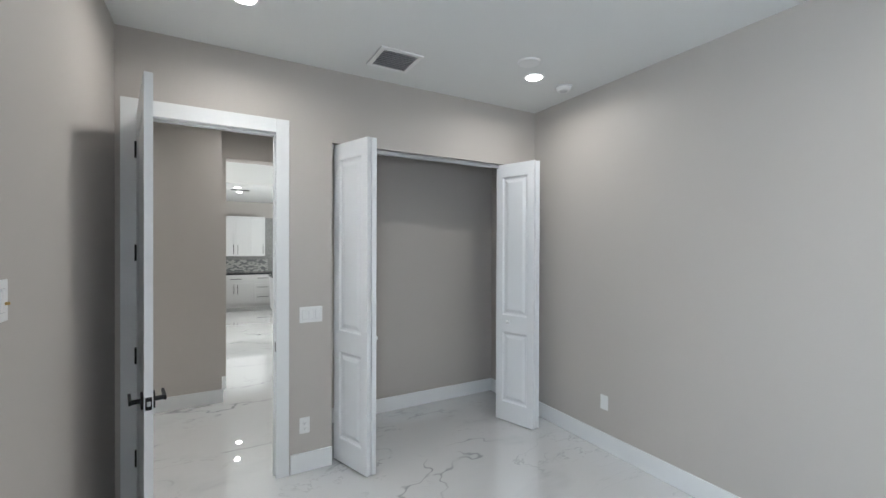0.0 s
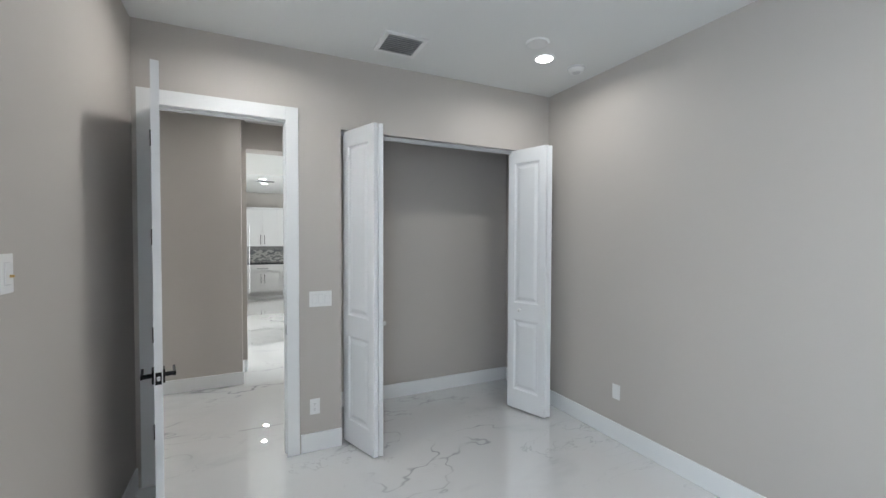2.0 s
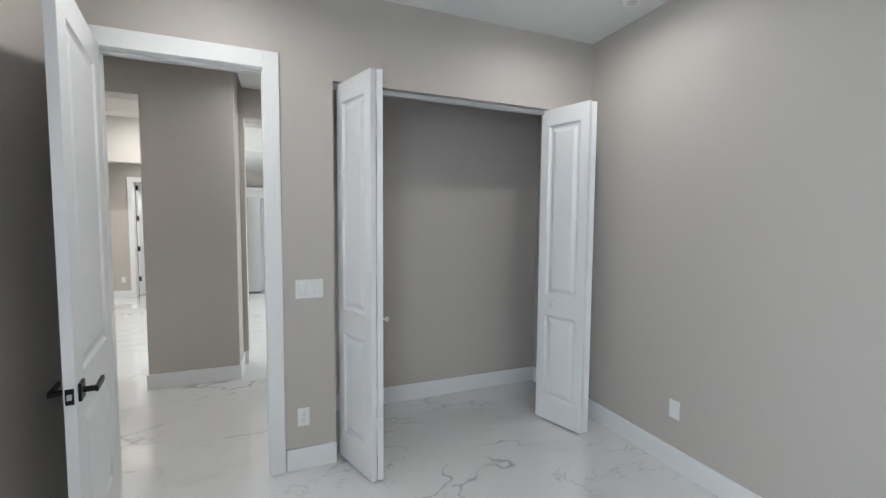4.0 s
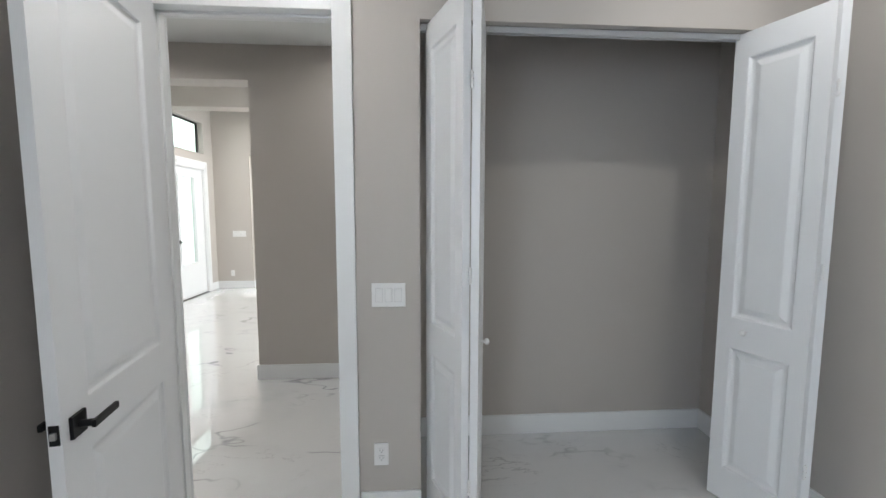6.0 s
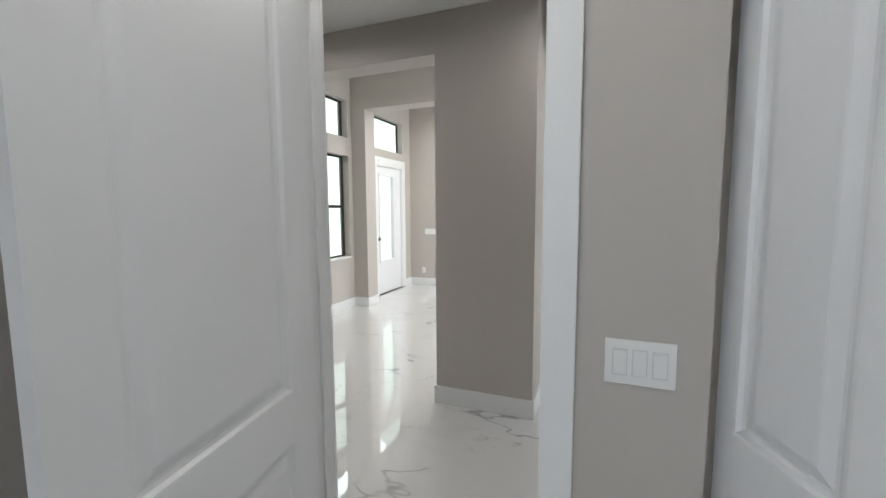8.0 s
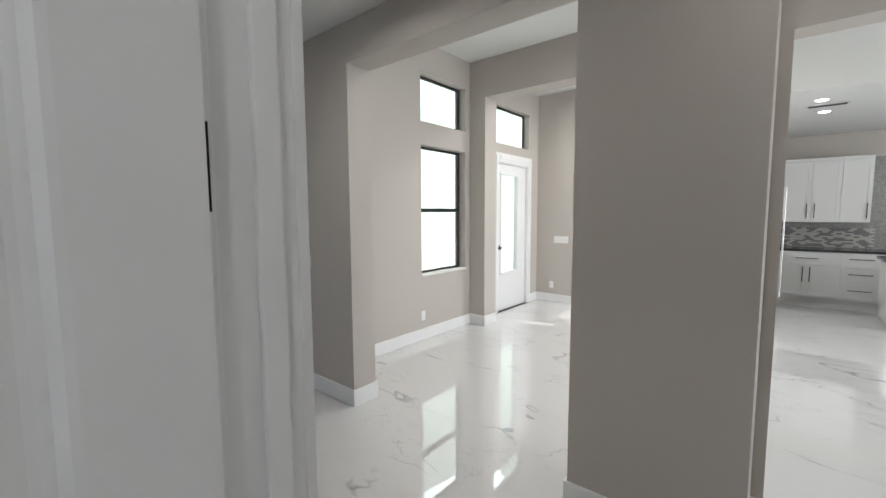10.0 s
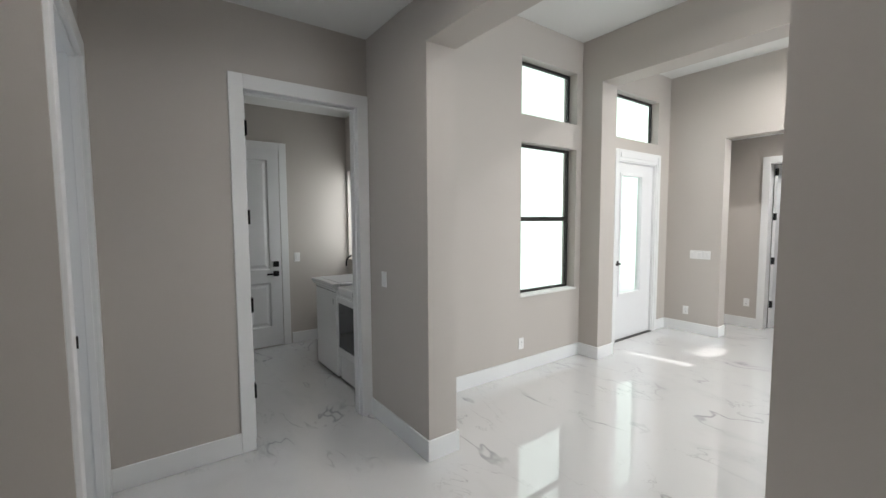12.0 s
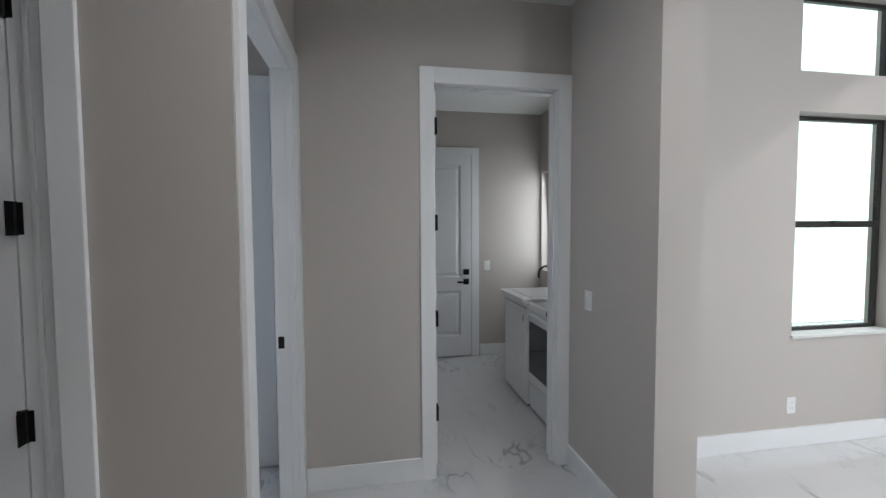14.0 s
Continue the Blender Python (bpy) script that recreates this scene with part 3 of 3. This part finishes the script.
def plate_thing(name, label, category, m, w, h, kind):
    """A wall plate lying in local x and z, facing local -y. kind: switches, outlet or dimmer."""
    e = thing(name, label, category, m)
    part("plate", boxes((-w / 2, w / 2, -0.006, 0, -h / 2, h / 2), bevel=0.002), PLATE, e)
    if kind == "outlet":
        for dz in (-0.020, 0.020):
            part("socket", boxes((-0.017, 0.017, -0.0085, -0.006, dz - 0.0145, dz + 0.0145), bevel=0.002), PLATE, e)
            # Slots are dark marks on the face, shade of the holes as colour.
            bm = boxes((-0.0085, -0.0065, -0.0089, -0.0084, dz - 0.002, dz + 0.007), (0.0065, 0.0085, -0.0089, -0.0084, dz - 0.002, dz + 0.007))
            tube(bm, (0, -0.0083, dz - 0.008), (0, -0.0089, dz - 0.008), 0.0026, seg=12)
            part("slots", bm, SLOT, e, "dark marks in place of the shaded socket slots")
    elif kind == "blank":
        for dz in (-0.042, 0.042):
            bm = bmesh.new()
            tube(bm, (0, -0.0055, dz), (0, -0.0072, dz), 0.0035, seg=12)
            part("screw", bm, PLATE, e)
    else:
        n = kind
        for k in range(n):
            x = (k - (n - 1) / 2) * 0.046
            for a in ((x - 0.0175, x + 0.0175, -0.0345, -0.0325), (x - 0.0175, x + 0.0175, 0.0325, 0.0345), (x - 0.0175, x - 0.0158, -0.0325, 0.0325), (x + 0.0158, x + 0.0175, -0.0325, 0.0325)):
                part("bezel", boxes((a[0], a[1], -0.0066, -0.0058, a[2], a[3])), VENT, e)
            bm = boxes((-0.0155, 0.0155, -0.004, 0.004, -0.032, 0.032), bevel=0.0015)
            part("rocker", bm, PLATE, e).matrix_basis = pose(x, -0.0065, 0, 4 if k != 1 else -4, 0, 0)
    return e


plate_thing("light_switch", "triple white rocker switch plate on the greige wall", "light switch", pose(0.741, Y0, 1.145), 0.163, 0.116, 3)
plate_thing("wall_outlet", "white duplex outlet on the greige wall", "outlet", pose(0.697, Y0, 0.337), 0.072, 0.116, "outlet")
plate_thing("wall_outlet", "white blank wall plate low on the wall", "outlet", pose(2.89, 2.505, 0.385, 0, 0, -90), 0.072, 0.116, "blank")
dm = plate_thing("dimmer_switch", "white dimmer switch with a brass-toned slider", "light switch", pose(-0.40, 1.84, 1.49, 0, 0, 90), 0.075, 0.118, 1)
part("slider", boxes((0.004, 0.010, -0.020, -0.006, -0.012, -0.004), bevel=0.001), material("brass_tab", (0.55, 0.38, 0.15), 0.3, 0.8), dm, "small brass slider tab")
plate_thing("light_switch", "white rocker switch on the hall wall", "light switch", pose(-2.925, S0, 1.135), 0.072, 0.116, 1)
plate_thing("light_switch", "white rocker switch beside the back door", "light switch", pose(BXW, 5.26, 1.115, 0, 0, 90), 0.072, 0.116, 1)
plate_thing("wall_outlet", "white duplex outlet under the foyer window", "outlet", pose(FX, 6.79, 0.30, 0, 0, 90), 0.072, 0.116, "outlet")
plate_thing("light_switch", "wide white switch plate in the foyer", "light switch", pose(-2.63, EN, 1.09), 0.255, 0.116, 5)
plate_thing("wall_outlet", "white duplex outlet in the foyer", "outlet", pose(-2.79, EN, 0.30), 0.072, 0.116, "outlet")
plate_thing("wall_outlet", "white duplex outlet in the far passage", "outlet", pose(-2.37, 10.75, 0.36), 0.072, 0.116, "outlet")
# ---- ceiling things ----


def downlight(x, y, z, watts=0.0, r=0.06, group="recessed ceiling lights"):
    e = thing("ceiling_downlight", "round white recessed ceiling light, lit", "ceiling light", pose(x, y, z), group)
    bm = bmesh.new()
    tube(bm, (0, 0, -0.006), (0, 0, 0.0), r + 0.014, r + 0.02, seg=40)
    smooth(part("trim_ring", bm, PLATE, e))
    bm = bmesh.new()
    tube(bm, (0, 0, -0.0085), (0, 0, -0.0062), r, seg=40)
    part("diffuser", bm, LED, e, "glowing white diffuser")
    if watts:
        lamp = new("downlight_lamp", bpy.data.lights.new("downlight_lamp", "AREA"))
        lamp.data.shape, lamp.data.size, lamp.data.energy, lamp.data.color, lamp.data.spread = "DISK", 0.11, watts, (1.0, 0.975, 0.93), radians(165)
        lamp.matrix_world = Matrix.Translation((x, y, z - 0.02))


for x, y in ((2.29, 2.69), (0.255, 2.67), (2.29, 0.1), (0.27, 0.1)):
    downlight(x, y, H, 7.8 if x < 1 else 6.0)
for x, y in ((0.55, 4.7), (-1.6, 4.3)):
    downlight(x, y, H, 5.5 if x > 0 else 14)
# Foyer lamps, added and strengthened to brighten the north wall and floor.
for x, y in ((-0.9, 6.6), (-1.2, 8.8)):
    downlight(x, y, HF, 24 if y < 8 else 60, group="recessed foyer lights")
# Unseen lamp, added to brighten the far passage and the bathroom door.
downlight(-1.6, 10.4, 2.72, 12, group="recessed foyer lights")
for x, y in ((0.55, 9.9), (0.62, 10.7), (2.4, 9.9), (2.4, 10.7)):
    downlight(x, y, 2.88, 4.0, group="recessed kitchen lights")
bm = bmesh.new()
tube(bm, (0, 0, -0.010), (0, 0, 0), 0.072, 0.082, seg=40)
cover = smooth(part("ceiling_cover", bm, PLATE))
cover.matrix_basis = pose(2.085, 2.515, H)
tagged(cover, "round white blank cover plate on the ceiling", "ceiling cover")
sm = thing("smoke_detector", "round white smoke detector on the ceiling", "smoke detector", pose(2.635, 2.72, H))
# Base and cap are coloured greyer to stand in for shading on white.
for nm, r0, r1, z0, z1, mt in (("base", 0.070, 0.070, -0.012, 0, VENT), ("body", 0.048, 0.063, -0.038, -0.012, PLATE), ("cap", 0.026, 0.032, -0.044, -0.038, VENT)):
    bm = bmesh.new()
    tube(bm, (0, 0, z0), (0, 0, z1), r0, r1, seg=36)
    smooth(part(nm, bm, mt, sm), 25)
copy_thing(sm, pose(-1.07, 4.60, H))
vt = thing("ceiling_vent", "white square ceiling air vent with slats", "air vent", pose(1.233, 2.956, H))
for d in ((-0.155, 0.155, -0.155, -0.122), (-0.155, 0.155, 0.122, 0.155), (-0.155, -0.122, -0.122, 0.122), (0.122, 0.155, -0.122, 0.122)):
    part("frame", boxes((*d, -0.011, 0), bevel=0.003), PLATE, vt)
# No duct is cut; a grey sheet carries its shade.
part("backing", boxes((-0.122, 0.122, -0.122, 0.122, -0.0015, -0.0005)), GREYP, vt, "grey sheet standing in for the shaded duct")
for k in range(9):
    part("slat", boxes((-0.122, 0.122, -0.0125, 0.0125, -0.0008, 0.0008)), VENT, vt).matrix_basis = pose(0, -0.108 + k * 0.027, -0.010, 35, 0, 0)

# hinge leaves on the jambs of the hall doors
hl = thing("door_hardware", "black hinges on the white laundry door jamb", "hinges", pose(-3.262, LY0 + 0.007, 0.0))
for z in (0.375, 0.99, 1.605, 2.21):
    part("hinge", boxes((-0.034, 0.014, -0.001, 0.034, z - 0.05, z + 0.05), bevel=0.003), BLACK, hl)

# ---- laundry ----
wa = thing("washing_machine", "white top-loading washer with a grey glass lid", "washer", pose(-4.63, 5.185, 0))
part("cabinet", boxes((0, 0.60, 0.0, 0.66, 0.02, 0.915), bevel=0.018), APPL, wa)
# Dark block in place of the shade under the cabinet.
part("gap_shade", boxes((0.03, 0.57, 0.02, 0.62, 0.0, 0.022)), SLOT, wa, "dark block as shade in the gap at the floor")
part("top_deck", boxes((-0.012, 0.612, -0.03, 0.52, 0.90, 0.932), bevel=0.014), APPL, wa)
for d in ((-0.012, 0.612, -0.045, 0.045), (-0.012, 0.05, 0.045, 0.52), (0.55, 0.612, 0.045, 0.52)):
    part("lid_rim", boxes((*d, 0.928, 0.962), bevel=0.014), APPL, wa)
lid = part("lid", boxes((0.052, 0.548, 0.047, 0.51, -0.008, 0.008), bevel=0.004), GREYP, wa, "grey glass lid")
lid.matrix_basis = pose(0, 0, 0.952, 1.5, 0, 0)
part("seam", boxes((0.002, 0.598, -0.0015, 0.0, 0.868, 0.874)), SLOT, wa, "thin dark seam under the deck")
part("control_panel", boxes((0, 0.60, 0.52, 0.66, 0.90, 1.06), bevel=0.02), APPL, wa)
part("badge", boxes((0.50, 0.53, -0.003, 0.001, 0.74, 0.80), bevel=0.001), GREYP, wa, "small grey badge")
dr = thing("clothes_dryer", "white front-loading dryer with a dark door window", "dryer", pose(-4.0, 5.20, 0))
part("cabinet", boxes((0, 0.60, 0.0, 0.66, 0.02, 0.935), bevel=0.018), APPL, dr)
# Shade under the dryer, made as a dark block.
part("gap_shade", boxes((0.03, 0.57, 0.02, 0.62, 0.0, 0.022)), SLOT, dr, "dark block as shade in the gap at the floor")
part("control_panel", boxes((0, 0.60, 0.50, 0.66, 0.93, 1.05), bevel=0.02), APPL, dr)
part("door", boxes((0.03, 0.57, -0.035, 0.002, 0.27, 0.85), bevel=0.016), APPL, dr)
part("door_handle", boxes((0.035, 0.06, -0.06, -0.03, 0.45, 0.70), bevel=0.008), APPL, dr)
part("console", boxes((0.0, 0.60, -0.012, 0.06, 0.865, 0.935), bevel=0.012), APPL, dr)
part("display", boxes((0.36, 0.50, -0.0135, -0.011, 0.885, 0.92)), DGLASS, dr, "dark display strip")
part("door_window", boxes((0.08, 0.52, -0.0385, -0.034, 0.36, 0.79), bevel=0.002), DGLASS, dr, "dark glass door window")
sk = thing("utility_sink", "white utility sink beside the washer", "sink", pose(-5.20, 5.50, 0))
part("basin", boxes((0, 0.03, 0, 0.42, 0.45, 0.86), (0.55, 0.58, 0, 0.42, 0.45, 0.86), (0.03, 0.55, 0, 0.03, 0.45, 0.86), (0.03, 0.55, 0.34, 0.42, 0.45, 0.86), (0.03, 0.55, 0.03, 0.34, 0.45, 0.48), bevel=0.006), APPL, sk)
for x, y in ((0.03, 0.03), (0.51, 0.03), (0.03, 0.35), (0.51, 0.35)):
    part("leg", boxes((x, x + 0.04, y, y + 0.04, 0, 0.46)), APPL, sk)
cu = bpy.data.curves.new("spout", "CURVE")
cu.dimensions, cu.bevel_depth, cu.bevel_resolution = "3D", 0.011, 4
sp = cu.splines.new("POLY")
pts = [(0, 0, 0), (0, 0, 0.20)] + [(0, -0.085 + 0.085 * math.cos(a), 0.20 + 0.085 * math.sin(a)) for a in np.linspace(0.2, math.pi, 14)] + [(0, -0.17, 0.16)]
sp.points.add(len(pts) - 1)
for q, p in zip(sp.points, pts):
    q.co = (*p, 1)
fa = thing("faucet", "matte black gooseneck faucet over the laundry sink", "faucet", pose(-4.95, 5.85, 0.862))
fo = new("spout", cu)
fo.data.materials.append(BLACK)
fo.parent = fa
bm = bmesh.new()
tube(bm, (0, 0, -0.002), (0, 0, 0.03), 0.026, seg=20)
tube(bm, (0.02, 0, 0.05), (0.075, 0, 0.075), 0.006, seg=12)
part("base", bm, BLACK, fa)

# ---- kitchen ----


def bar(parent, x, y, z, length, upright):
    bm = bmesh.new()
    h = length / 2
    if upright:
        tube(bm, (x, y - 0.028, z - h), (x, y - 0.028, z + h), 0.006, seg=12)
        for s in (-1, 1):
            tube(bm, (x, y, z + s * h * 0.8), (x, y - 0.028, z + s * h * 0.8), 0.005, seg=10)
    else:
        tube(bm, (x - h, y - 0.028, z), (x + h, y - 0.028, z), 0.006, seg=12)
        for s in (-1, 1):
            tube(bm, (x + s * h * 0.8, y, z), (x + s * h * 0.8, y - 0.028, z), 0.005, seg=10)
    return part("handle", bm, BLACK, parent, "black bar handle")


def shaker(parent, name, x0, x1, z0, z1, y):
    g, r = 0.002, 0.055
    f = boxes((x0 + g, x1 - g, y - 0.019, y, z0 + g, z1 - g))
    if z1 - z0 > 0.25:
        for d in ((x0 + g, x0 + r, z0 + g, z1 - g), (x1 - r, x1 - g, z0 + g, z1 - g), (x0 + r, x1 - r, z0 + g, z0 + r), (x0 + r, x1 - r, z1 - r, z1 - g)):
            box(f, d[0], d[1], y - 0.026, y - 0.0185, d[2], d[3], bevel=0.0015)
    return part(name, f, CAB, parent)


YB, YU = 12.33, 12.62


def base_unit(x0, x1, drawers):
    c = thing("base_cabinet", "white kitchen base cabinet with black bar handles", "cabinet", None, "kitchen base cabinets")
    part("body", boxes((x0, x1, YB, 12.95, 0.10, 0.88)), CAB, c)
    part("toe_kick", boxes((x0, x1, YB + 0.06, 12.9, 0.0, 0.10)), CAB, c)
    if drawers:
        for z0, z1 in ((0.12, 0.38), (0.38, 0.64), (0.64, 0.87)):
            f = shaker(c, "drawer", x0, x1, z0, z1, YB)
            bar(f, (x0 + x1) / 2, YB - 0.02, (z0 + z1) / 2 + 0.03, 0.28, False)
    else:
        m = (x0 + x1) / 2
        f = shaker(c, "drawer", x0, x1, 0.67, 0.87, YB)
        bar(f, m, YB - 0.02, 0.77, 0.28, False)
        for a, b, hx in ((x0, m, m - 0.045), (m, x1, m + 0.045)):
            f = shaker(c, "door", a, b, 0.12, 0.66, YB)
            bar(f, hx, YB - 0.02, 0.50, 0.25, True)


base_unit(-0.44, 0.20, False)
base_unit(0.20, 1.04, False)
base_unit(1.04, 1.50, True)
base_unit(1.50, 2.30, False)


def wall_unit(x0, x1, doors):
    c = thing("wall_cabinet", "white kitchen wall cabinet with black bar handles", "cabinet", None, "kitchen wall cabinets")
    part("body", boxes((x0, x1, YU, 12.95, 1.37, 2.40)), CAB, c)
    part("crown", boxes((x0, x1, YU - 0.03, 12.95, 2.40, 2.45), bevel=0.006), CAB, c)
    for a, b, hx in doors:
        f = shaker(c, "door", a, b, 1.37, 2.40, YU)
        bar(f, hx, YU - 0.02, 1.56, 0.25, True)


wall_unit(-0.44, 0.18, [(-0.44, 0.18, 0.13)])
wall_unit(0.18, 1.00, [(0.18, 0.63, 0.58), (0.63, 1.00, 0.68)])
wall_unit(1.00, 1.36, [(1.00, 1.36, 1.31)])
tagged(part("worktop", boxes((-0.44, 2.30, YB - 0.03, 12.945, 0.881, 0.921), bevel=0.004), COUNTER), "dark polished stone kitchen worktop", "worktop")
bs = thing("backsplash", "grey mosaic tile backsplash behind the worktop", "backsplash", kind="structure")
part("backing", boxes((-0.44, 2.3, 12.943, 12.949, 0.922, 2.45)), MOSAIC, bs)
tile_a, tile_b = [mesh_of("tile", boxes((0, 0.068, -0.006, 0, 0, 0.024)), m) for m in (material("pale_glass_tile", (0.50, 0.49, 0.46), 0.15), material("slate_glass_tile", (0.20, 0.205, 0.21), 0.15))]
for r in range(12):
    for k in range(17):
        t = new("tile", random.choice((tile_a, tile_b)))
        t.parent = bs
        t.matrix_basis = Matrix.Translation((0.22 + k * 0.0715 + (0.035 if r % 2 else 0), 12.942, 0.935 + r * 0.0275))
pn = thing("kitchen_island", "white island with a dark stone top", "island", None)
part("body", boxes((1.37, 3.2, 10.75, 11.5, 0.08, 0.88)), CAB, pn)
part("toe_kick", boxes((1.42, 3.15, 10.8, 11.45, 0.0, 0.08)), CAB, pn)
part("top", boxes((1.33, 3.24, 10.70, 11.55, 0.88, 0.92), bevel=0.004), COUNTER, pn, "dark stone top")
fr = thing("refrigerator", "stainless refrigerator with long bar handles", "refrigerator", None)
part("body", boxes((-0.44, 0.20, 10.45, 11.35, 0.03, 2.08), bevel=0.008), GREYP, fr)
part("feet", boxes((-0.40, 0.15, 10.5, 11.3, 0.0, 0.031)), SLOT, fr)
for y0, y1, hy in ((10.455, 10.895, 10.86), (10.905, 11.345, 10.94)):
    part("door", boxes((0.20, 0.245, y0, y1, 0.06, 2.07), bevel=0.008), STEEL, fr, "brushed steel door")
    bm = bmesh.new()
    tube(bm, (0.285, hy, 0.30), (0.285, hy, 1.90), 0.011, seg=14)
    for z in (0.4, 1.8):
        tube(bm, (0.24, hy, z), (0.285, hy, z), 0.009, seg=12)
    part("handle", bm, STEEL, fr, "long steel bar handle")
kv = thing("ceiling_vent", "small grey slotted vent in the kitchen ceiling", "air vent", pose(0.62, 10.25, 2.88))
part("frame", boxes((-0.2, 0.2, -0.06, 0.06, -0.01, 0), bevel=0.002), VENT, kv)
# Dark strips laid on the frame stand in for its shaded slots.
for k in range(4):
    part("slat", boxes((-0.18, 0.18, -0.045 + k * 0.026, -0.033 + k * 0.026, -0.014, -0.0102)), SLOT, kv)

# ---- bathroom glimpsed through the far door ----
sh = thing("shower_screen", "dark-framed glass shower screen", "shower screen", None)
for d in ((-1.95, -1.92, 0.0, 2.1), (-1.20, -1.17, 0.0, 2.1), (-1.92, -1.20, 2.07, 2.1), (-1.92, -1.20, 0.0, 0.03)):
    part("frame", boxes((d[0], d[1], 12.2, 12.23, d[2], d[3])), BLACK, sh)
wb = thing("window_5", "small high bathroom window", "window", kind="structure")
# The pane is given its own glow; the wall behind it is solid.
part("pane", boxes((-1.9, -1.3, 12.885, 12.897, 1.75, 2.05)), BACK, wb, "pane that glows by itself in place of daylight")
